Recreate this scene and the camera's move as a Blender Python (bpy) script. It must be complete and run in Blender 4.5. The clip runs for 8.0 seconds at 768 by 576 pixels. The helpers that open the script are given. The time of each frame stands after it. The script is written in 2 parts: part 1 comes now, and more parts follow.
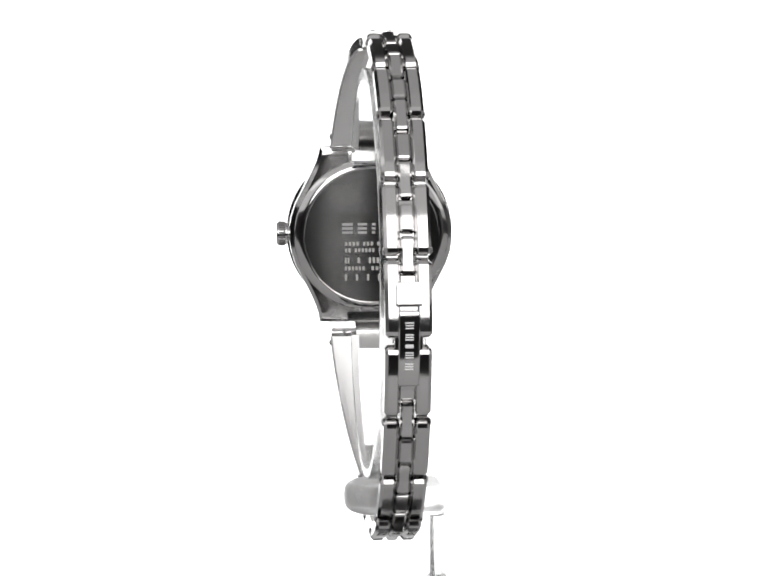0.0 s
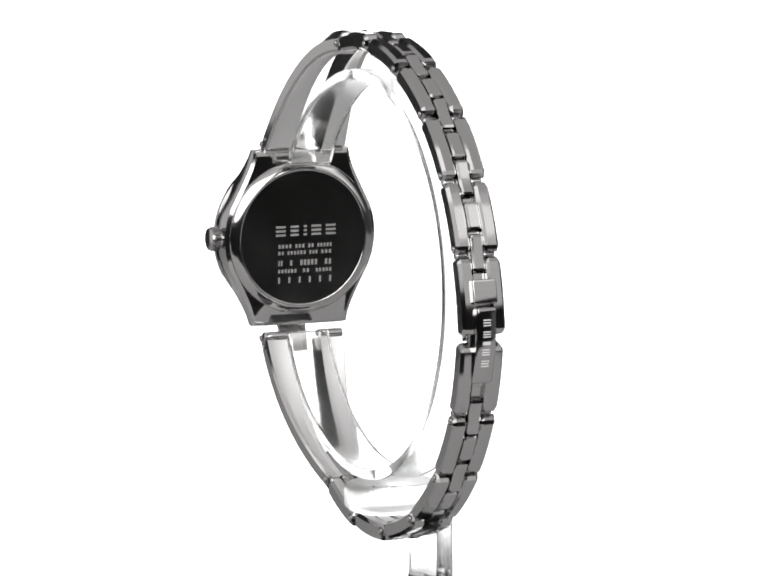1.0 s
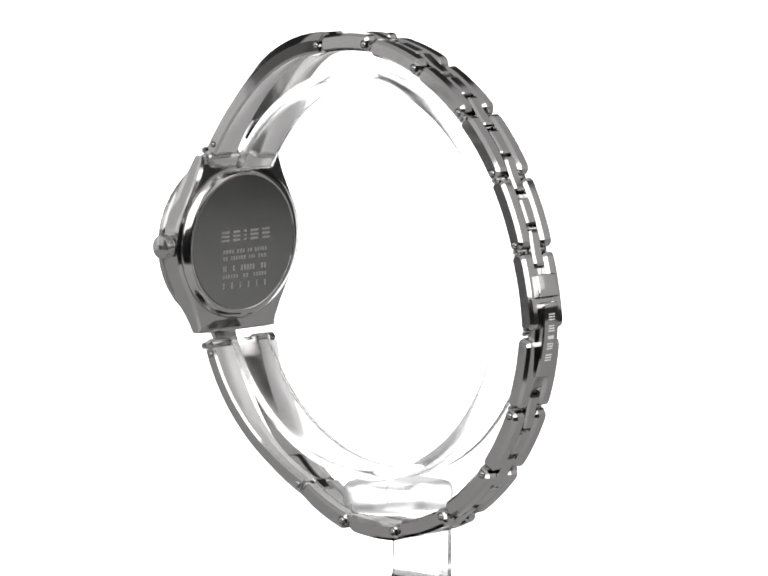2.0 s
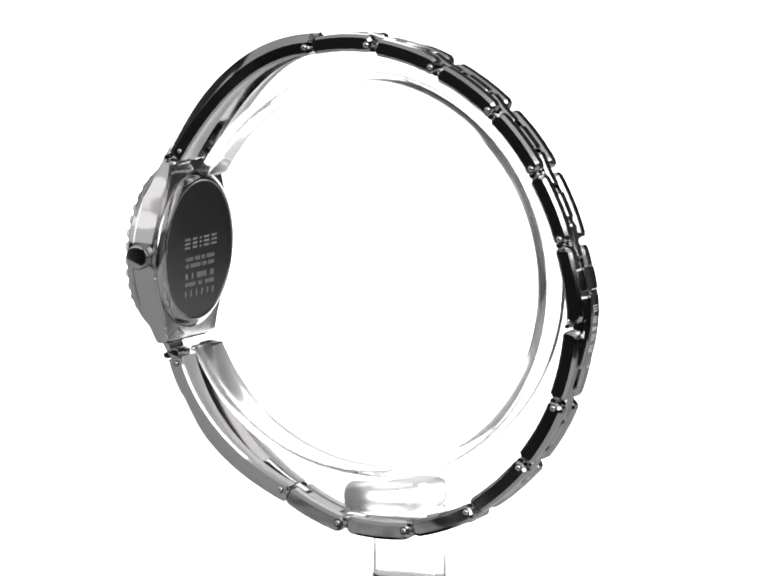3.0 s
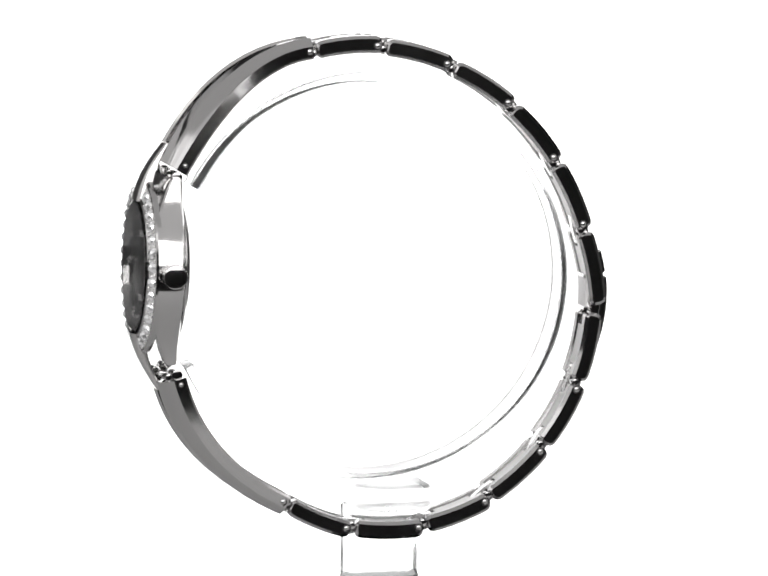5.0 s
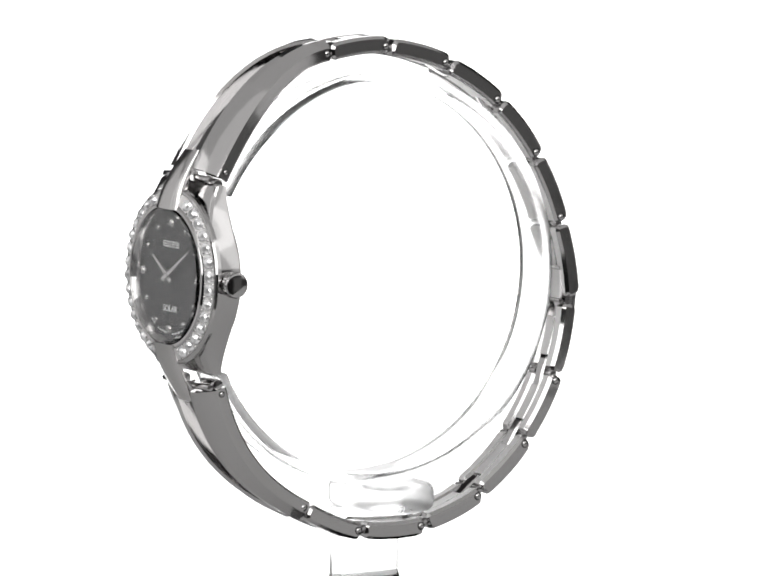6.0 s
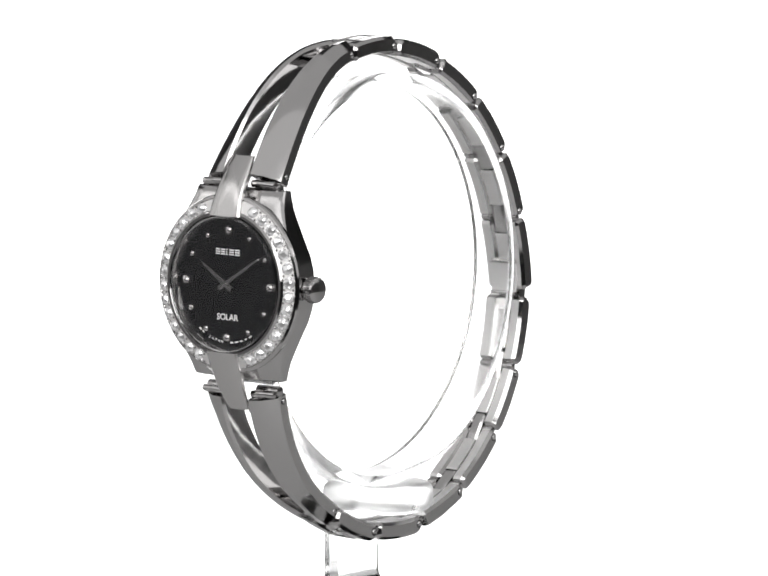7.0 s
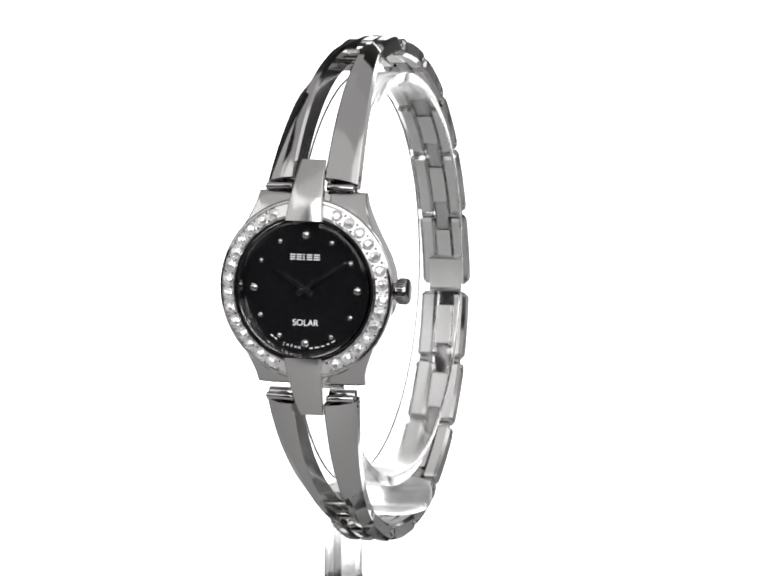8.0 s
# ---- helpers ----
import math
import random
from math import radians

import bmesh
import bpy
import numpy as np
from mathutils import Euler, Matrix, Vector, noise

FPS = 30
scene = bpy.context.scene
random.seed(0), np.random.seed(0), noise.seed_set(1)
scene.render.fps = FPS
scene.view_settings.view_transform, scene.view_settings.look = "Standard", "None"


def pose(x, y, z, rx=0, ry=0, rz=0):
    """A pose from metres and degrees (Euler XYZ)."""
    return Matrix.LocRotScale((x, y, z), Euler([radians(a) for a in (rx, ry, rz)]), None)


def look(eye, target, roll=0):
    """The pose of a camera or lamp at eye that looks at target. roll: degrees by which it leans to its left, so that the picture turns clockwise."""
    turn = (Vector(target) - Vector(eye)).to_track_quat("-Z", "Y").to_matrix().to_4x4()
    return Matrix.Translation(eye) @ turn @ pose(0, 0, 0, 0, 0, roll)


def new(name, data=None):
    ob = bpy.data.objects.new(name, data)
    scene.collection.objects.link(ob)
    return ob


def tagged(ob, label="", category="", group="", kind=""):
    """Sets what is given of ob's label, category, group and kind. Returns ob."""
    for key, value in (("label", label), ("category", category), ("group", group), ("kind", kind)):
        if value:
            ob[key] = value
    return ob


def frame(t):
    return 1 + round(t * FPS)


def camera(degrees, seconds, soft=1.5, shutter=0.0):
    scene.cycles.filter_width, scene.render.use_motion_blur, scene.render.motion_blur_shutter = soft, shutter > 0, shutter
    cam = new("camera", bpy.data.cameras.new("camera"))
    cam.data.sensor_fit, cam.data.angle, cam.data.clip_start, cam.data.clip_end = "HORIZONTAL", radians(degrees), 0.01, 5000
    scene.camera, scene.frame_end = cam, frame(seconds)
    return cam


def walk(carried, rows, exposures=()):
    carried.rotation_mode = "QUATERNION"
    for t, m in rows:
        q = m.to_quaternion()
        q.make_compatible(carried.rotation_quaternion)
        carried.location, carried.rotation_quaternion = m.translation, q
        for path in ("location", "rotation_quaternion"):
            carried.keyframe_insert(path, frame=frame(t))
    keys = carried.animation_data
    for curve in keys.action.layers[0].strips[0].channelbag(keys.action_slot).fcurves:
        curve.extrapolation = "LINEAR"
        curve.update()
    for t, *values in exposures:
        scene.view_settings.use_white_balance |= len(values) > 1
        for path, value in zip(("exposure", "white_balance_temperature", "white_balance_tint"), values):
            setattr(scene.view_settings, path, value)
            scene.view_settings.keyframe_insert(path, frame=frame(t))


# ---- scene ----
# Lengths inside the things are in centimetres (part() turns them into metres); height 0 of the world is the table top.
CM = 0.01
HUB = 7.0                # height of the bracelet's centre over the table, cm
cam = camera(8.65, 8.0, soft=1.9)
EYE = pose(0, -0.6887, 0.15795, 90 - 7.291, 0, 0.0378)
walk(cam, [(0, EYE), (8, EYE)])

# ---- world and light ----
world = bpy.data.worlds.new("studio_dark")
scene.world = world
world.use_nodes = True
world.node_tree.nodes["Background"].inputs[0].default_value = (0.5, 0.5, 0.5, 1)
world.node_tree.nodes["Background"].inputs[1].default_value = 0.02
scene.view_settings.exposure = 0.0


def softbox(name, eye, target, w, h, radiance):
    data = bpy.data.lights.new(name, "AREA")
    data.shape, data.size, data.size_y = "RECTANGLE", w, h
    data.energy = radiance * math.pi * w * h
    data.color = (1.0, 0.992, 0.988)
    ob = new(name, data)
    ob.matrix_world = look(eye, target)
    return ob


CENTRE = (0, 0, 0.073)
softbox("overhead_front_softbox", (0, -0.61, 0.80), (0, -0.6099, 0), 2.3, 0.52, 0.66)
softbox("overhead_middle_softbox", (0, -0.09, 0.80), (0, -0.0899, 0), 2.3, 0.52, 0.46)
softbox("overhead_rear_softbox", (0, 0.40, 0.80), (0, 0.4001, 0), 1.9, 0.46, 0.42)
softbox("front_softbox", (0.08, -0.86, 0.46), CENTRE, 1.14, 0.60, 3.4)
softbox("front_left_softbox", (-0.77, -0.40, 0.474), CENTRE, 0.80, 0.54, 0.80)
softbox("front_right_softbox", (0.77, -0.40, 0.474), CENTRE, 0.80, 0.54, 0.62)
softbox("left_softbox", (-0.79, 0.33, 0.14), (0, 0, 0.14), 0.46, 0.92, 0.58)
softbox("left_upper_softbox", (-0.80, 0.04, 0.32), (0, 0.04, 0.32), 0.22, 0.60, 0.58)
softbox("right_softbox", (0.82, -0.06, 0.40), (0, 0, 0.40), 0.46, 0.60, 0.50)
# three added dim fill lamps, standing in for grey surfaces the steel mirrors
softbox("left_dim_fill", (-0.85, -0.12, 0.0), (0, 0, 0.0), 0.28, 0.50, 0.10)
softbox("right_dim_fill", (0.77, -0.42, -0.02), (0, 0, 0.0), 0.24, 0.34, 0.09)
softbox("right_rear_dim_fill", (0.74, 0.36, 0.05), (0, 0, 0.05), 0.34, 0.42, 0.04)
softbox("rear_right_softbox", (0.38, 0.75, 0.02), (0, 0, 0.03), 0.24, 0.50, 0.55)


# ---- materials ----
def material(name, color, rough=0.5, metal=0.0, grain=0.0, grain_scale=300.0, bump=0.0, stretch=(1, 1, 1), waves=0.0, **extra):
    m = bpy.data.materials.new(name)
    m.use_nodes = True
    nt = m.node_tree
    b = nt.nodes["Principled BSDF"]
    b.inputs["Base Color"].default_value = (*color, 1)
    b.inputs["Roughness"].default_value = rough
    b.inputs["Metallic"].default_value = metal
    for key, value in extra.items():
        b.inputs[key.replace("_", " ")].default_value = value
    if grain or bump:
        co = nt.nodes.new("ShaderNodeTexCoord")
        mp = nt.nodes.new("ShaderNodeMapping")
        mp.inputs["Scale"].default_value = stretch
        fine = nt.nodes.new("ShaderNodeTexNoise")
        fine.inputs["Scale"].default_value = grain_scale
        fine.inputs["Detail"].default_value = 4
        wide = nt.nodes.new("ShaderNodeTexNoise")
        wide.inputs["Scale"].default_value = grain_scale / 12
        nt.links.new(co.outputs["Object"], mp.inputs["Vector"])
        nt.links.new(mp.outputs["Vector"], fine.inputs["Vector"])
        nt.links.new(co.outputs["Object"], wide.inputs["Vector"])
        add = nt.nodes.new("ShaderNodeMath")
        add.operation = "ADD"
        nt.links.new(fine.outputs["Fac"], add.inputs[0])
        nt.links.new(wide.outputs["Fac"], add.inputs[1])
        rng = nt.nodes.new("ShaderNodeMapRange")
        rng.inputs["From Min"].default_value, rng.inputs["From Max"].default_value = 0.6, 1.4
        rng.inputs["To Min"].default_value = max(0.0, rough - grain)
        rng.inputs["To Max"].default_value = rough + grain
        nt.links.new(add.outputs[0], rng.inputs["Value"])
        nt.links.new(rng.outputs[0], b.inputs["Roughness"])
        if waves:
            slow = nt.nodes.new("ShaderNodeTexNoise")
            slow.inputs["Scale"].default_value = 230
            slow.inputs["Detail"].default_value = 1.5
            nt.links.new(co.outputs["Object"], slow.inputs["Vector"])
            wv = nt.nodes.new("ShaderNodeBump")
            wv.inputs["Strength"].default_value = 1.0
            wv.inputs["Distance"].default_value = waves
            nt.links.new(slow.outputs["Fac"], wv.inputs["Height"])
            nt.links.new(wv.outputs["Normal"], b.inputs["Normal"])
        if bump:
            bp = nt.nodes.new("ShaderNodeBump")
            bp.inputs["Strength"].default_value = bump
            bp.inputs["Distance"].default_value = 0.00005
            nt.links.new(fine.outputs["Fac"], bp.inputs["Height"])
            nt.links.new(bp.outputs["Normal"], b.inputs["Normal"])
    return m


STEEL = material("polished_steel", (0.55, 0.542, 0.54), 0.09, 1.0, 0.03, 900, waves=0.00004)
SATIN = material("satin_steel", (0.93, 0.92, 0.915), 0.56, 1.0, 0.06, 2500, 0.05, (1, 12, 1))
BACKSTEEL = material("caseback_steel", (0.36, 0.36, 0.355), 0.14, 1.0, 0.04, 1800, 0.03)
ENGRAVED = material("engraving", (0.62, 0.61, 0.60), 0.45, 1.0, 0.1, 3000)
SOFT_STEEL = material("soft_polished_steel", (0.62, 0.61, 0.605), 0.17, 1.0, 0.04, 1200, waves=0.00002)
GLASS = material("mineral_glass", (1, 1, 1), 0.0, 0.0, IOR=1.45, Transmission_Weight=1.0)
ACRYLIC = material("clear_acrylic", (0.99, 0.993, 0.993), 0.16, 0.0, 0.05, 200, IOR=1.24, Transmission_Weight=1.0)
FROSTED = material("worn_acrylic", (0.99, 0.993, 0.993), 0.28, 0.0, 0.06, 200, IOR=1.18, Transmission_Weight=1.0)
DIAL = material("black_dial", (0.006, 0.006, 0.007), 0.0, Specular_IOR_Level=0.35)
PRINT = material("white_print", (0.8, 0.8, 0.8), 0.4)
STONE = material("clear_stone", (0.98, 0.98, 0.985), 0.02, 0.68, IOR=2.3)
# near-black colour that stands for the shade in the pin recesses
RECESS_SHADE = material("recess_shade", (0.05, 0.05, 0.05), 0.4, 1.0)
TABLE = material("pale_grey_table", (0.47, 0.47, 0.47), 0.55, 0.0, 0.1, 60, 0.05)
WALL = material("grey_studio_paint", (0.16, 0.16, 0.16), 0.8, 0.0, 0.1, 20, 0.1)
# the sweep's brightness is emission in its material, no lamp lights it to white
GLOW = bpy.data.materials.new("glowing_white_backdrop")
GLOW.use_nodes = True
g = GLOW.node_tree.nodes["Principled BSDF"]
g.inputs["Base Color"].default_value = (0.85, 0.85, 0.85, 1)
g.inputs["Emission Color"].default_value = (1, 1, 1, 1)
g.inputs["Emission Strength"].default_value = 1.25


# ---- mesh helpers ----
def part(name, bm, mat, parent=None, label="", sharp=32, scale=CM):
    bmesh.ops.recalc_face_normals(bm, faces=bm.faces)
    if scale != 1:
        bmesh.ops.scale(bm, vec=(scale,) * 3, verts=bm.verts)
    me = bpy.data.meshes.new(name)
    for f in bm.faces:
        f.smooth = True
    bm.to_mesh(me)
    bm.free()
    me.set_sharp_from_angle(angle=radians(sharp))
    me.materials.append(mat)
    ob = new(name, me)
    if parent:
        ob.parent = parent
    return tagged(ob, label)


def loft(rings, bm=None, caps=True):
    """A skin over closed rings of equal length."""
    bm = bm or bmesh.new()
    vs = [[bm.verts.new(p) for p in r] for r in rings]
    n = len(rings[0])
    for a, b in zip(vs, vs[1:]):
        for i in range(n):
            bm.faces.new((a[i], a[(i + 1) % n], b[(i + 1) % n], b[i]))
    if caps:
        bm.faces.new(vs[0])
        bm.faces.new(vs[-1])
    return bm


def soften(bm, width, segments=2, angle=28):
    bmesh.ops.recalc_face_normals(bm, faces=bm.faces)
    edges = [e for e in bm.edges if len(e.link_faces) == 2 and e.calc_face_angle(0) > radians(angle)]
    bmesh.ops.bevel(bm, geom=edges, offset=width, segments=segments, affect="EDGES", profile=0.6, clamp_overlap=True)
    return bm


def merge(bm, other):
    me = bpy.data.meshes.new("tmp")
    other.to_mesh(me)
    other.free()
    bm.from_mesh(me)
    bpy.data.meshes.remove(me)
    return bm


def moved(bm, m):
    bmesh.ops.transform(bm, matrix=m, verts=bm.verts)
    return bm


def rod(p, q, r, n=20, r2=None):
    """A round bar from p to q."""
    p, q = Vector(p), Vector(q)
    turn = (q - p).to_track_quat("Z", "Y").to_matrix().to_4x4()
    bm = bmesh.new()
    bmesh.ops.create_cone(bm, cap_ends=True, segments=n, radius1=r, radius2=r if r2 is None else r2, depth=(q - p).length)
    return moved(bm, Matrix.Translation((p + q) / 2) @ turn)


def block(x0, x1, y0, y1, z0, z1, bevel=0.0, segments=2):
    bm = bmesh.new()
    bmesh.ops.create_cube(bm, size=1)
    moved(bm, Matrix.Translation(((x0 + x1) / 2, (y0 + y1) / 2, (z0 + z1) / 2)) @ Matrix.Diagonal((x1 - x0, y1 - y0, z1 - z0, 1)))
    return soften(bm, bevel, segments) if bevel else bm


def lathe(profile, n=96):
    """A closed profile of (radius, depth) turned about the case's axis, which runs along x."""
    rings = [[(d, r * math.sin(a), r * math.cos(a)) for r, d in profile] for a in [2 * math.pi * i / n for i in range(n)]]
    bm = bmesh.new()
    vs = [[bm.verts.new(p) for p in r] for r in rings]
    k = len(profile)
    for i in range(n):
        a, b = vs[i], vs[(i + 1) % n]
        for j in range(k):
            bm.faces.new((a[j], a[(j + 1) % k], b[(j + 1) % k], b[j]))
    return bm


def disc(radius, d0, d1, n=96):
    return loft([[(d, radius * math.sin(2 * math.pi * i / n), radius * math.cos(2 * math.pi * i / n)) for i in range(n)] for d in (d0, d1)])


# ---- the studio ----
def studio():
    for name, box in (("floor", (-1.7, 1.7, -2.2, 1.2, -0.81, -0.75)), ("ceiling", (-1.7, 1.7, -2.2, 1.2, 1.6, 1.66)),
                      ("wall_north", (-1.7, 1.7, 1.2, 1.26, -0.81, 1.66)), ("wall_south", (-1.7, 1.7, -2.26, -2.2, -0.81, 1.66)),
                      ("wall_east", (1.7, 1.76, -2.26, 1.26, -0.81, 1.66)), ("wall_west", (-1.76, -1.7, -2.26, 1.26, -0.81, 1.66))):
        tagged(part(name, block(*box), WALL, scale=1), "grey matt painted studio surface", name.split("_")[0], kind="structure")
    top = tagged(new("table"), "pale grey laminate photo table under the acrylic stand", "table")
    part("tabletop", block(-0.46, 0.46, -0.137, 0.118, -0.022, 0.0, 0.002), TABLE, top, scale=1)
    part("under_frame", block(-0.46, 0.46, 0.118, 0.30, -0.022, -0.008, 0.002), TABLE, top, scale=1)
    for x in (-0.42, 0.42):
        for y in (-0.11, 0.27):
            part("leg", block(x - 0.02, x + 0.02, y - 0.02, y + 0.02, -0.75, -0.022, 0.003), TABLE, top, scale=1)
    prof = [(0.119, 0.0), (0.16, 0.0)] + [(0.16 + 0.08 * math.sin(radians(k * 9)), 0.08 - 0.08 * math.cos(radians(k * 9))) for k in range(1, 11)] + [(0.24, 0.18)]
    line = [(y, z) for y, z in prof] + [(y + 0.006 * (z > 0.05), z - 0.006 * (z <= 0.05)) for y, z in reversed(prof)]
    tagged(part("backdrop", loft([[(x, y, z) for y, z in line] for x in (-0.105, 0.105)]), GLOW, scale=1), "translucent white studio sweep, evenly bright by its own glow", "backdrop", kind="structure")


studio()


# ---- the watch ----
# Local frame, cm: x to the clasp, -x out of the dial, -y to the crown, z up; the bracelet's centre is the origin.
watch = tagged(new("wristwatch"), "polished steel bangle wristwatch, black dial, stone-set bezel, on clear stand", "watch")
CASE_Z = 0.37
CASE = Matrix.Translation((-3.0, 0, CASE_Z)) @ Matrix.Rotation(radians(2.0), 4, "Y") @ Matrix.Translation((3.0, 0, 0))


def case_part(name, bm, mat, parent=None, label="", sharp=32):
    return part(name, moved(bm, CASE), mat, parent or watch, label, sharp)


def slope(z):
    return 0.42 * max(0.0, abs(z) - 0.72) ** 1.15


def case_outline(grow):
    """The round middle case with its four squared lugs."""
    pts = []
    for sx, sz, rev in ((1, 1, 0), (1, -1, 1), (-1, -1, 0), (-1, 1, 1)):
        q = [(0.25, 1.27), (0.55, 1.27), (0.73, 1.26), (0.752, 1.14), (0.79, 1.02), (0.838, 0.91), (0.905, 0.77), (0.985, 0.615), (1.075, 0.44), (1.135, 0.26), (1.16, 0.09)]
        q = q[::-1] if rev else q
        pts += [(sx * a * grow, sz * b * grow) for a, b in q]
    return pts


def build_case():
    rings = []
    for grow, d, s in ((0.95, -2.995, 0.0), (0.995, -3.020, 0.0), (1.0, -3.050, 0.0), (1.0, -3.335, 1.0), (0.985, -3.362, 1.0), (0.955, -3.372, 1.0), (0.88, -3.378, 1.0), (0.80, -3.378, 1.0)):
        rings.append([(d + s * slope(z), y, z) for y, z in case_outline(grow)])
    # round well under the bezel for the dial
    for rad, d, s in ((0.92, -3.378, 1.0), (0.88, -3.32, 0.0)):
        rings.append([(d + s * slope(z * rad / math.hypot(y, z)), y * rad / math.hypot(y, z), z * rad / math.hypot(y, z)) for y, z in case_outline(1.0)])
    case = case_part("case", loft(rings), STEEL, sharp=24)
    # bezel with a channel for the stones
    case_part("bezel", lathe([(0.90, -3.340), (0.905, -3.468), (0.925, -3.490), (0.960, -3.490), (0.982, -3.462), (1.135, -3.396), (1.15, -3.410), (1.175, -3.402), (1.19, -3.375), (1.185, -3.320)]), STEEL, sharp=30)
    case_part("stone_channel", lathe([(0.99, -3.43), (0.99, -3.468), (1.06, -3.437), (1.13, -3.406), (1.13, -3.38)]), SATIN)
    stone = bmesh.new()
    rs = [(0.0, 0.078), (0.012, 0.083), (0.046, 0.058), (0.062, 0.034)]
    ring = [[(-h, r * math.sin(math.pi * (i + 0.5 * (k % 2)) / 4), r * math.cos(math.pi * (i + 0.5 * (k % 2)) / 4)) for i in range(8)] for k, (h, r) in enumerate(rs)]
    loft(ring, stone)
    bmesh.ops.triangulate(stone, faces=stone.faces)
    first = None
    beads = bmesh.new()
    for side in (1, -1):
        for i in range(14):
            a = radians(24 + i * 132 / 13) * side
            m = CASE @ Matrix.Translation((-3.430, 1.06 * math.sin(a), 1.06 * math.cos(a))) @ Matrix.Rotation(-a, 4, "X") @ Matrix.Rotation(radians(23), 4, "Y")
            if first is None:
                first = part("stone", stone, STONE, watch, "clear faceted round stone", sharp=4)
                ob = first
            else:
                ob = new("stone", first.data)
                ob.parent = watch
                tagged(ob, "clear faceted round stone")
            ob.matrix_basis = Matrix.Translation(m.translation * CM) @ m.to_3x3().to_4x4() @ Euler((i * 0.7, 0.16 * math.sin(i * 2.3 + side), 0.16 * math.cos(i * 3.1))).to_matrix().to_4x4()
            b = radians(24 + (i + 0.5) * 132 / 13) * side
            for r in (1.005, 1.115):
                bead = bmesh.new()
                bmesh.ops.create_icosphere(bead, subdivisions=1, radius=0.018)
                merge(beads, moved(bead, Matrix.Translation((-3.470 + 0.44 * (r - 1.0), r * math.sin(b), r * math.cos(b)))))
    case_part("prong_beads", beads, STEEL, label="tiny steel beads that hold the stones")
    # glass, dial ring, dial
    case_part("crystal_glass", loft([[(d, r * math.sin(2 * math.pi * i / 96), r * math.cos(2 * math.pi * i / 96)) for i in range(96)]
                                     for d, r in ((-3.486, 0.895), (-3.500, 0.895), (-3.510, 0.86), (-3.513, 0.5))]), GLASS, label="clear flat crystal glass", sharp=8).visible_shadow = False
    case_part("dial_ring", lathe([(0.895, -3.360), (0.895, -3.480), (0.880, -3.480), (0.830, -3.384), (0.830, -3.360)]), STEEL)
    dial = case_part("dial", disc(0.86, -3.350, -3.382), DIAL, label="glossy black dial")
    for h in range(12):
        a = radians(30 * h)
        big = h % 3 == 0
        bm = bmesh.new()
        bmesh.ops.create_uvsphere(bm, u_segments=16, v_segments=8, radius=0.064 if big else 0.040)
        moved(bm, Matrix.Translation((-3.385, -0.71 * math.sin(a), 0.71 * math.cos(a))) @ Matrix.Diagonal((0.8, 1, 1, 1)))
        case_part("hour_marker", bm, STEEL, dial, "round domed steel hour marker")
    for name, angle, length, w in (("hour_hand", -57, 0.46, 0.044), ("minute_hand", 57, 0.68, 0.035)):
        a = radians(angle)
        bm = block(-0.006, 0.006, -w, w, -0.12, length, 0.004, 1)
        for v in bm.verts:
            if v.co.z > length * 0.6:
                v.co.y *= 0.35
        depth = -3.445 if name == "hour_hand" else -3.462
        case_part(name, moved(bm, Matrix.Translation((depth, 0, 0)) @ Matrix.Rotation(a, 4, "X")), STEEL, label="slim polished steel hand")
    case_part("hand_hub", rod((-3.380, 0, 0), (-3.477, 0, 0), 0.035), STEEL)
    # crown
    crown = case_part("crown", soften(rod((-3.17, -1.19, 0), (-3.17, -1.345, 0), 0.165, 28), 0.03), STEEL)
    flutes = bmesh.new()
    for i in range(28):
        a = 2 * math.pi * i / 28
        merge(flutes, rod((-3.17 + 0.163 * math.cos(a), -1.22, 0.163 * math.sin(a)), (-3.17 + 0.163 * math.cos(a), -1.315, 0.163 * math.sin(a)), 0.012, 6))
    case_part("crown_fluting", flutes, STEEL, crown)
    case_part("crown_stem", rod((-3.17, -1.10, 0), (-3.17, -1.20, 0), 0.11), STEEL, crown)
    # screwed back
    back = case_part("caseback", disc(0.955, -2.98, -2.912), BACKSTEEL, label="brushed steel caseback with engraved lines")
    case_part("caseback_rim", lathe([(0.955, -2.98), (0.955, -2.912), (0.965, -2.905), (0.985, -2.906), (1.03, -2.926), (1.085, -2.962), (1.10, -2.975), (1.10, -2.99)]), STEEL, back, sharp=50)
    # engraved lines, as bars
    for z, h, cells in ((0.15, 0.14, (0.15, 0.13, 0.05, 0.15, 0.15)), (-0.07, 0.055, (0.22, 0.16, 0.10, 0.24)), (-0.165, 0.055, (0.10, 0.30, 0.14, 0.18)),
                        (-0.31, 0.08, (0.08, 0.06, 0.28, 0.12)), (-0.425, 0.055, (0.30, 0.12, 0.26)), (-0.555, 0.09, (0.05, 0.05, 0.05, 0.05, 0.05, 0.05))):
        total = 0.92 if h > 0.1 else 0.84
        gap = (total - sum(cells)) / (len(cells) - 1)
        y = -total / 2 + 0.04
        for c in cells:
            if h > 0.1:
                rows = [(y, y + c, z - 0.05 + k * h * 0.42 - 0.016, z - 0.05 + k * h * 0.42 + 0.016) for k in (-1, 0, 1)]
            else:
                n = max(1, round(c / 0.052))
                rows = [(y + k * c / n, y + (k + 0.62) * c / n, z - 0.05 - h / 2, z - 0.05 + h / 2) for k in range(n)]
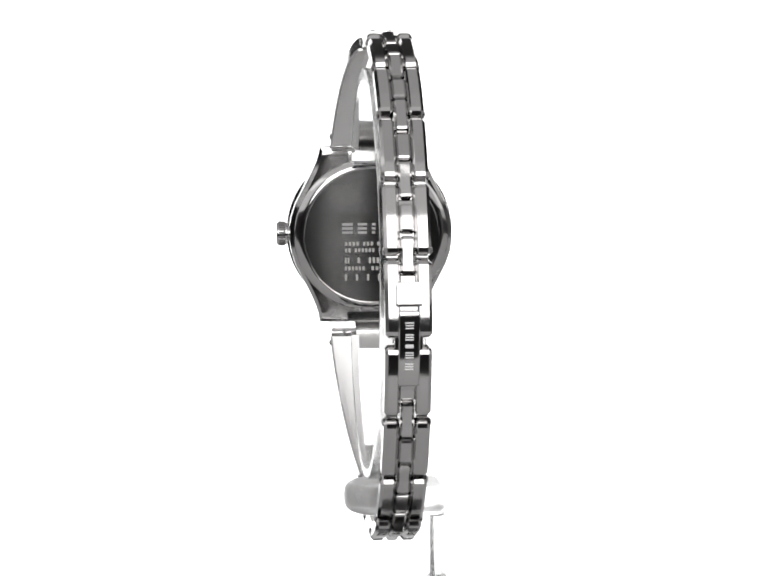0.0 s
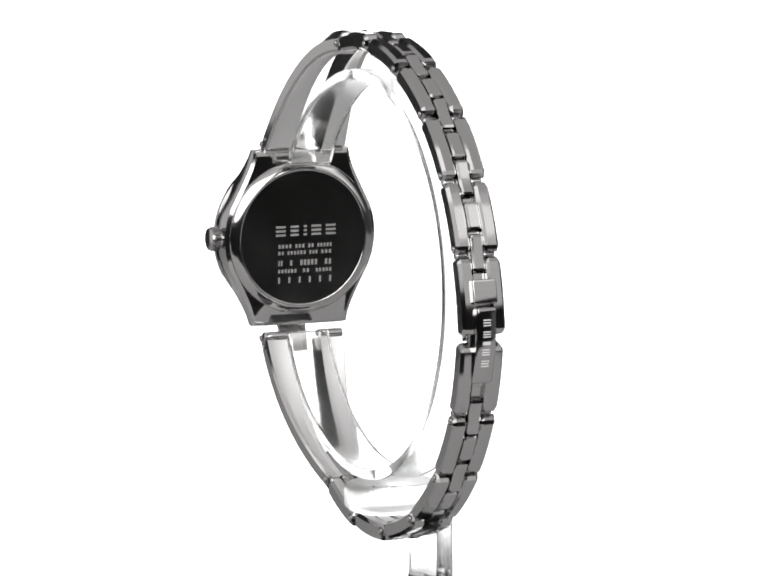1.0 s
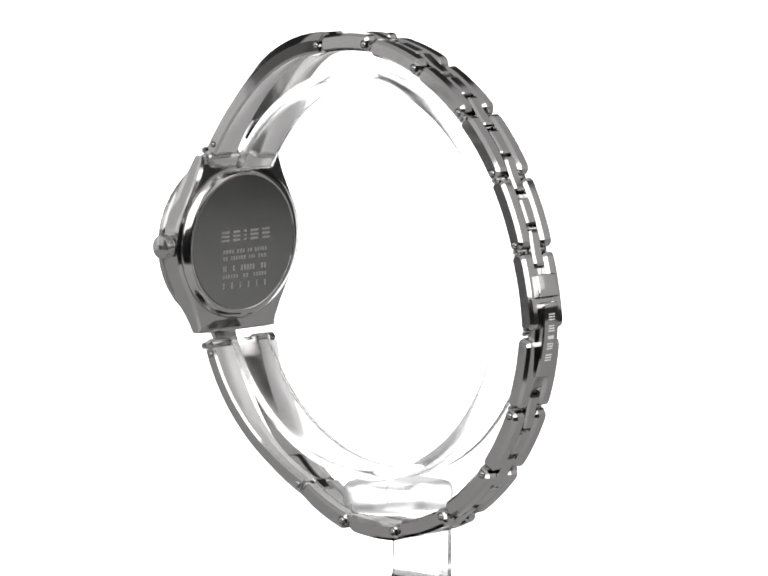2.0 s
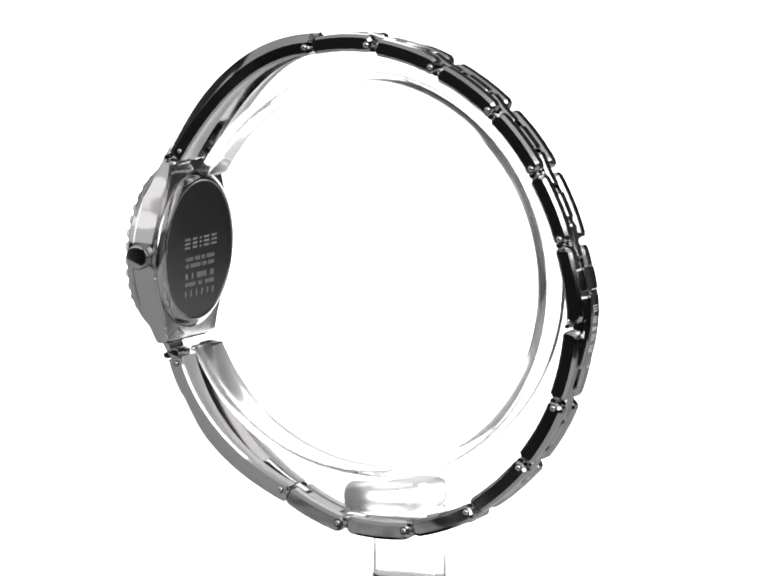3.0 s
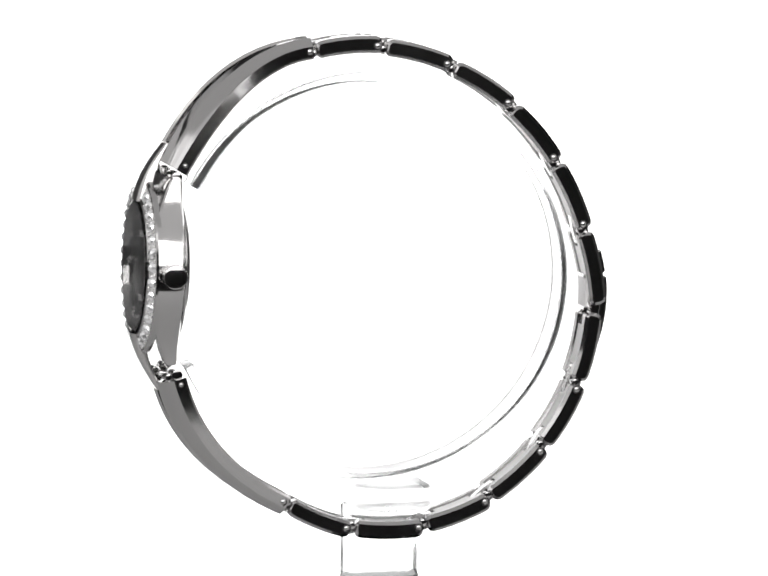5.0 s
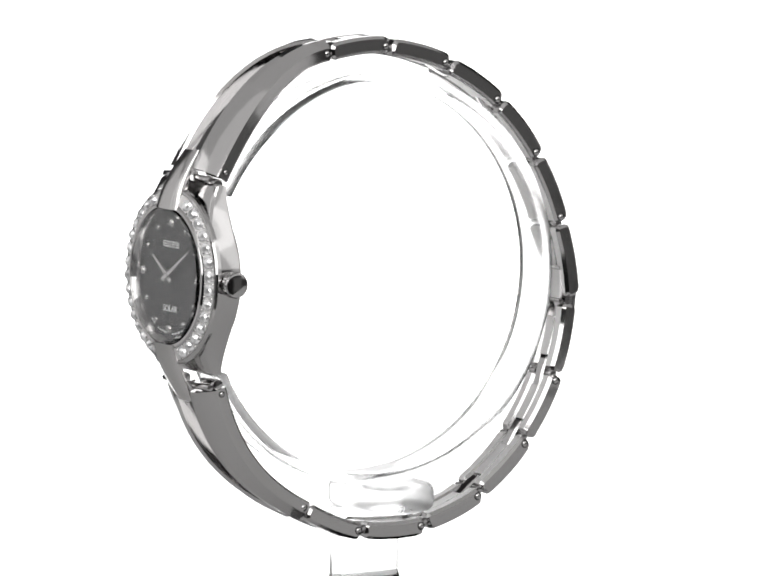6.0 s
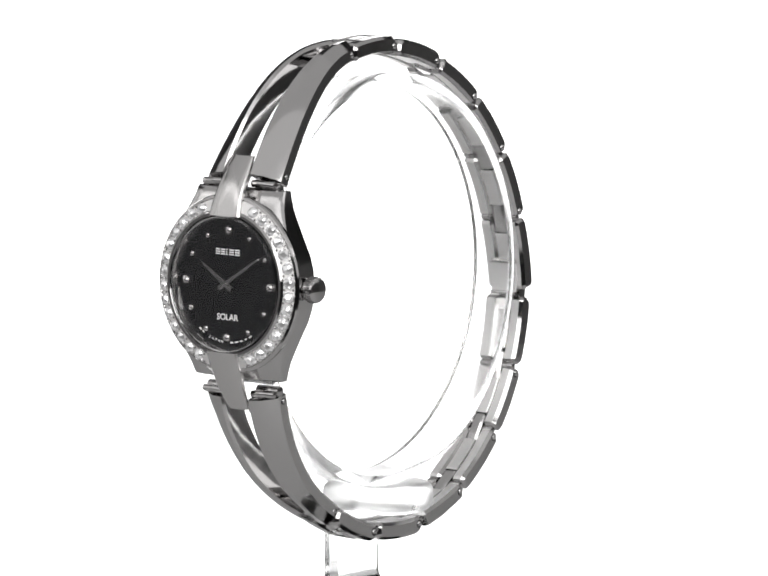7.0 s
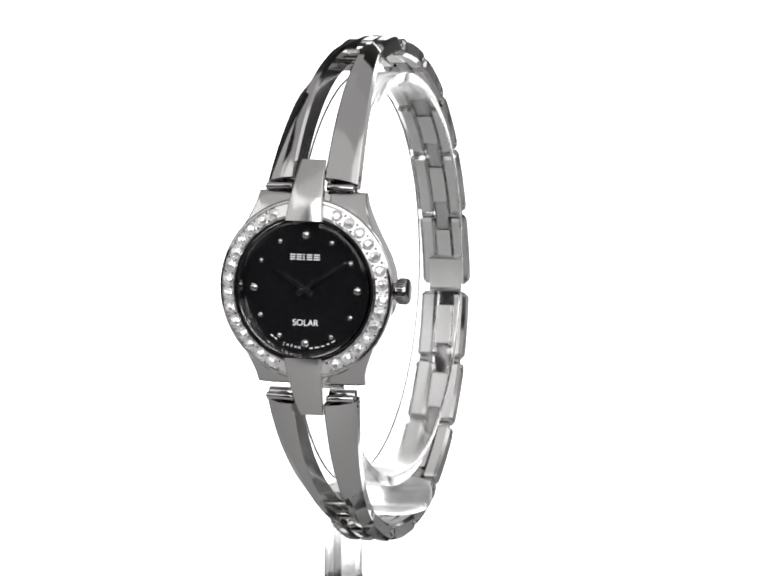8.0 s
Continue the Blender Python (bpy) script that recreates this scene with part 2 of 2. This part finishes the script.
            for y0, y1, z0, z1 in rows:
                case_part("engraved_bar", block(-2.916, -2.910, y0, y1, z0, z1), ENGRAVED, back)
            y += c + gap


def build_tab(sign):
    """The tapered tongue that runs from the bezel over the fork of the bangle."""
    rings = []
    for k in range(15):
        u = k / 14
        z = 0.90 + 0.78 * u
        d = -3.530 + 0.14 * u + 0.24 * u * u
        w = 0.258 - 0.095 * u
        th = 0.17 - 0.09 * u
        sec = [(-1.0, th), (-1.03, 0.05), (-0.97, 0.022), (-0.85, 0.006), (-0.5, -0.004), (0.0, -0.008), (0.5, -0.004), (0.85, 0.006), (0.97, 0.022), (1.03, 0.05), (1.0, th)]
        rings.append([(d + e, w * y, sign * z) for y, e in sec])
    case_part("lug_tongue", loft(rings), SOFT_STEEL, label="tapered polished steel tongue", sharp=38)


build_case()
build_tab(1)
build_tab(-1)


def bezier(p, c, q, u):
    return Vector(p) * (1 - u) ** 2 + Vector(c) * 2 * u * (1 - u) + Vector(q) * u * u


def satin_inside(ob):
    """The face of a strip that lies on the wrist is brushed."""
    ob.data.materials.append(SATIN)
    for f in ob.data.polygons:
        if f.index % 10 >= 7 and len(f.vertices) == 4:
            f.material_index = 1
    return ob


def pin_head(p, side, r, parent):
    """A domed pin end on a flat dark disc that paints the recess's shade; p is on the link's side face."""
    part("shade_disc", rod(p, (p[0], p[1] + side * 0.004, p[2]), r * 1.25, 16), RECESS_SHADE, parent)
    bm = bmesh.new()
    bmesh.ops.create_uvsphere(bm, u_segments=16, v_segments=8, radius=r)
    part("pin", moved(bm, Matrix.Translation(p) @ Matrix.Diagonal((1, 0.55, 1, 1))), STEEL, parent, sharp=60)


def build_arm(name, p, c, q, sign, rise, bulge):
    """One half of the open bangle: two strips that run together, joined by a bridge at the far end."""
    n = 28

    def at(u, y, w):
        a = bezier(p, c, q, u)
        d = bezier(p, c, q, u + 0.001) - bezier(p, c, q, u - 0.001)
        out = Vector((-d.y, d.x)).normalized() * sign
        s = a + out * w
        return (s.x, y, s.y)

    def half(u):
        return 0.625 - 0.345 * u ** 1.2

    def slot(u):
        return max(0.055, 0.205 - 0.075 * (u / 0.8) ** 2 if u < 0.8 else 0.13 - 0.35 * (u - 0.8))

    arm = None
    for side in (1, -1):
        rings = []
        for k in range(n + 1):
            u = 0.035 + 0.965 * k / n
            yi, yo = slot(u), half(u)
            top = 0.150 + rise * (1 - u) + bulge * u * (1 - u) ** 2
            lip = min(0.105, top - 0.035)
            crease = (yi + 0.03) * 0.5 + (yo - 0.055) * 0.5
            mid = (top + lip) / 2 + 0.032
            rings.append([at(u, side * y + 0.03 * (1 - u), w) for y, w in ((yi, -0.13), (yi, top - 0.04), (yi + 0.03, top), (crease, mid), (yo - 0.055, lip), (yo, lip - 0.06), (yo, -0.10), (yo - 0.025, -0.13),
                                                                           (yo * 0.7 + yi * 0.3, -0.10), (yo * 0.25 + yi * 0.75, -0.10))])
        bm = loft(rings)
        if arm is None:
            arm = satin_inside(part(name, bm, STEEL, watch, "split polished steel bangle half, two strips", sharp=22))
        else:
            satin_inside(part("bangle_strip", bm, STEEL, arm, sharp=22))
    rings = []
    for k in range(9):
        u = 0.79 + 0.21 * k / 8
        y = slot(u) + 0.02
        rings.append([at(u, -y, -0.12), at(u, -y, 0.06), at(u, y, 0.06), at(u, y, -0.12)])
    part("bridge", soften(loft(rings), 0.012), STEEL, arm)
    for side in (1, -1):
        part("hinge_bar", soften(rod(at(0.012, side * 0.235 + 0.03, 0.13), at(0.012, side * 0.60 + 0.03, 0.10), 0.05), 0.012), STEEL, arm)
        part("hinge_bar", soften(rod(at(0.012, side * 0.235 + 0.03, -0.02), at(0.012, side * 0.60 + 0.03, -0.02), 0.075), 0.015), STEEL, arm)
        e = at(0.065, side * 0.617 + 0.03, -0.03)
        pin_head(e, side, 0.034, arm)
        e = at(0.975, side * 0.283, -0.02)
        pin_head(e, side, 0.045, arm)


build_arm("upper_bangle", (-3.04, 1.60), (-2.12, 3.21), (-1.07, 3.285), 1, 0.07, 0.44)
build_arm("lower_bangle", (-3.04, -1.02), (-2.73, -2.30), (-1.45, -2.93), -1, 0.07, 0.28)

# the hinge pins of the bracelet, from the bangle's ends to the clasp
UPPER = ((-1.146, 3.268), (-0.169, 3.336), (0.803, 3.067), (1.658, 2.518), (2.304, 1.749), (2.724, 0.818), (2.955, -0.36))
LOWER = ((-1.522, -2.90), (-0.614, -3.295), (0.405, -3.323), (1.346, -2.992), (2.13, -2.318), (2.642, -1.465), (2.90, -0.36))


def build_link(p, q, sign, clasp=False):
    """An H-shaped link: two side plates on a crossbar, a raised middle piece, and the piece that joins it to the next."""
    p, q = Vector(p), Vector(q)
    u = (q - p).normalized()
    w = Vector((-u.y, u.x)) * sign
    length = (q - p).length
    a, b = 0.115, length + 0.065
    if clasp:
        b = length - 0.06

    def at(s, y, h):
        k = (s - a) / (b - a)
        arch = 0.035 * 4 * k * (1 - k) if 0 <= k <= 1 else 0.0
        r = p + u * s + w * (h + arch)
        return (r.x, y, r.y)

    def slab(s0, s1, y0, y1, h0, h1, bevel):
        n = 6
        rings = []
        for k in range(n + 1):
            s = s0 + (s1 - s0) * k / n
            rings.append([at(s, y0, h0), at(s, y0, h1), at(s, y1, h1), at(s, y1, h0)])
        bm = loft(rings)
        bmesh.ops.recalc_face_normals(bm, faces=bm.faces)
        ends = [e for e in bm.edges if abs(e.verts[0].co.y - e.verts[1].co.y) > 0.05 and e.calc_face_angle(0) > 1]
        bmesh.ops.bevel(bm, geom=ends, offset=bevel * 1.7, segments=2, affect="EDGES", profile=0.5, clamp_overlap=True)
        return soften(bm, bevel, 1, 50)

    link = None
    for side in (1, -1):
        bm = slab(a, b, 0.03 + side * 0.098, 0.03 + side * 0.31, -0.125, 0.115, 0.042)
        if link is None:
            link = bm
        else:
            merge(link, bm)
    merge(link, slab(a + 0.2, b - 0.2, -0.07, 0.13, -0.11, 0.0, 0.01))
    link = part("bracelet_link", link, STEEL, watch, "polished steel H-shaped bracelet link", sharp=14)
    inward = Vector((-w.x, 0, -w.y))
    link.data.materials.append(SATIN)
    for f in link.data.polygons:
        if f.normal.dot(inward) > 0.8:
            f.material_index = 1
    mid = (a + b) / 2
    if not clasp:
        part("centre_piece", slab(mid - 0.20, mid + 0.20, -0.062, 0.122, -0.10, 0.108, 0.024), STEEL, link, sharp=14)
    part("joining_piece", slab(a - 0.31, a + 0.20, -0.06, 0.12, -0.11, 0.10, 0.028), STEEL, link, sharp=14)
    for side in (1, -1):
        if not clasp:
            e = at(length - 0.01, 0.03 + side * 0.308, -0.02)
            pin_head(e, side, 0.046, link)
        e = at(a - 0.035, 0.03 + side * 0.12, -0.045)
        part("knuckle", soften(rod(e, (e[0], e[1] + side * 0.16, e[2]), 0.05, 14), 0.012), STEEL, link)
    return link


for chain, sign in ((UPPER, 1), (LOWER, -1)):
    for i in range(len(chain) - 1):
        build_link(chain[i], chain[i + 1], sign, i == len(chain) - 2)


def build_clasp():
    """The folding clasp: a raised cover plate with bars for its mark, a hinge and the tongue inside."""
    a, b = Vector((2.77, 0.62)), Vector((2.755, -0.95))
    mid = Vector((2.925, -0.16))

    def at(u, y, h):
        c = 2 * mid - (a + b) / 2
        s = bezier(a, c, b, u)
        d = bezier(a, c, b, u + 0.001) - bezier(a, c, b, u - 0.001)
        out = Vector((-d.y, d.x)).normalized()
        s = s + out * h
        return (s.x, y + 0.03, s.y)

    def plate(u0, u1, hw, h0, h1, bevel, n=10):
        rings = []
        for k in range(n + 1):
            u = u0 + (u1 - u0) * k / n
            rings.append([at(u, -hw, h0), at(u, -hw, h1), at(u, hw, h1), at(u, hw, h0)])
        return soften(loft(rings), bevel, 3, 40)

    cover = part("clasp_cover", plate(0.36, 0.96, 0.145, 0.06, 0.185, 0.042), STEEL, watch, "polished folding clasp cover")
    part("clasp_hinge", plate(0.14, 0.33, 0.175, 0.04, 0.165, 0.03), STEEL, cover)
    part("clasp_frame", plate(0.30, 1.02, 0.19, -0.05, 0.075, 0.02), STEEL, cover)
    for u, t in ((0.475, 0.026), (0.565, 0.024), (0.635, 0.011), (0.705, 0.024), (0.795, 0.026)):
        for k in (-1, 0, 1):
            part("mark_bar", plate(u + k * t * 0.8 - 0.005, u + k * t * 0.8 + 0.005, 0.055, 0.183, 0.19, 0.001, 2), PRINT, cover)
    part("clasp_tongue", plate(0.33, 0.64, 0.2, -0.15, -0.11, 0.012), SATIN, cover)
    for u in (0.33, 0.64):
        e, f = at(u, -0.2, -0.13), at(u, 0.2, -0.13)
        part("clasp_pin", rod(e, f, 0.032), STEEL, cover)


build_clasp()


# ---- writing on the dial ----
def writing(text, size, y, z, turn=0.0):
    cu = bpy.data.curves.new("writing", "FONT")
    cu.body, cu.size, cu.align_x, cu.align_y, cu.extrude = text, size, "CENTER", "CENTER", 0.0015
    tmp = new("tmp", cu)
    me = bpy.data.meshes.new_from_object(tmp.evaluated_get(bpy.context.evaluated_depsgraph_get()))
    bpy.data.objects.remove(tmp)
    bm = bmesh.new()
    bm.from_mesh(me)
    # text plane to the dial: its right is -y, its up is z
    moved(bm, Matrix.Rotation(radians(turn), 4, "Z"))
    moved(bm, Matrix(((0, 0, -1, -3.386), (-1, 0, 0, y), (0, 1, 0, z), (0, 0, 0, 1))))
    return bm


bpy.context.view_layer.update()
case_part("dial_word", writing("SOLAR", 0.118, 0.0, -0.445), PRINT, label="small white printed word SOLAR")
for y, h in ((0.18, 0.07), (0.095, 0.07), (0.03, 0.025), (-0.05, 0.075), (-0.15, 0.08)):
    for z in (0.388, 0.418, 0.448):
        case_part("dial_mark_bar", block(-3.388, -3.382, y - h / 2, y + h / 2, z - 0.0075, z + 0.0075, 0.002, 1), PRINT)

for i, letter in enumerate("JAPAN"):
    a = 22 - 4.0 * i
    case_part("dial_letter", writing(letter, 0.050, 0.775 * math.sin(radians(a)), -0.775 * math.cos(radians(a)), -a), PRINT)
for a, w in ((36, 0.05), (31.5, 0.04), (-6, 0.05), (-12, 0.07), (-18, 0.05), (-24, 0.04), (-30, 0.06)):
    case_part("dial_print_bar", moved(block(-3.387, -3.381, -w * 0.4, w * 0.4, -0.008, 0.008), Matrix.Rotation(radians(a), 4, "X") @ Matrix.Translation((0, 0, -0.775))), PRINT)


# ---- the acrylic stand ----
def build_stand():
    stand = tagged(new("display_stand"), "clear acrylic watch stand with C-shaped collar on the pale table", "watch stand")
    cx, cz, r0, r1 = -0.27, 0.15, 2.68, 2.82
    rings = []
    for k in range(81):
        a = radians(-156 + 308 * k / 80)
        rings.append([(cx + r * math.cos(a), y, cz + r * math.sin(a)) for r, y in ((r0, -0.31), (r1, -0.31), (r1, 0.31), (r0, 0.31))])
    part("collar", soften(loft(rings), 0.025, 2, 40), ACRYLIC, stand, "clear bent acrylic collar")
    plan = [(-0.52, 0.76), (0.60, 0.76)] + [(0.04 + 0.56 * math.cos(radians(k)), -0.20 - 0.41 * math.sin(radians(k))) for k in range(0, 181, 12)]
    part("arm", soften(loft([[(x, y, z) for x, y in plan] for z in (-3.09, -2.685)]), 0.17, 5, 60), FROSTED, stand, "clear rounded acrylic tongue", sharp=40)
    # the stem flares into a solid foot block
    rings = []
    for z, g in ((-4.26, 0.10), (-4.22, 0.055), (-4.16, 0.02), (-4.06, 0.0), (-3.093, 0.0)):
        x0, x1, y0, y1, c = -0.50 - g, 0.58 + g, 0.51 - g, 0.76 + g, 0.085
        rings.append([(x0 + c, y0, z), (x1 - c, y0, z), (x1, y0 + c, z), (x1, y1 - c, z), (x1 - c, y1, z), (x0 + c, y1, z), (x0, y1 - c, z), (x0, y0 + c, z)])
    part("stem", loft(rings), ACRYLIC, stand, sharp=40)
    part("foot", block(-0.9, 1.0, -1.5, 0.88, -HUB, -4.263, 0.05), ACRYLIC, stand)
    return stand


stand = build_stand()


# ---- the turning ----
def motions():
    """Watch and stand turn together on the table, about the upright axis through the origin."""
    turns = [(0.5 * k, -85.368 + 19.6726 * 0.5 * k) for k in range(17)]
    rows = [(t, Matrix.Rotation(radians(a), 4, "Z") @ Matrix.Translation((-0.0146 * CM, 0.012 * CM, HUB * CM))) for t, a in turns]
    walk(watch, rows)
    walk(stand, rows)


motions()
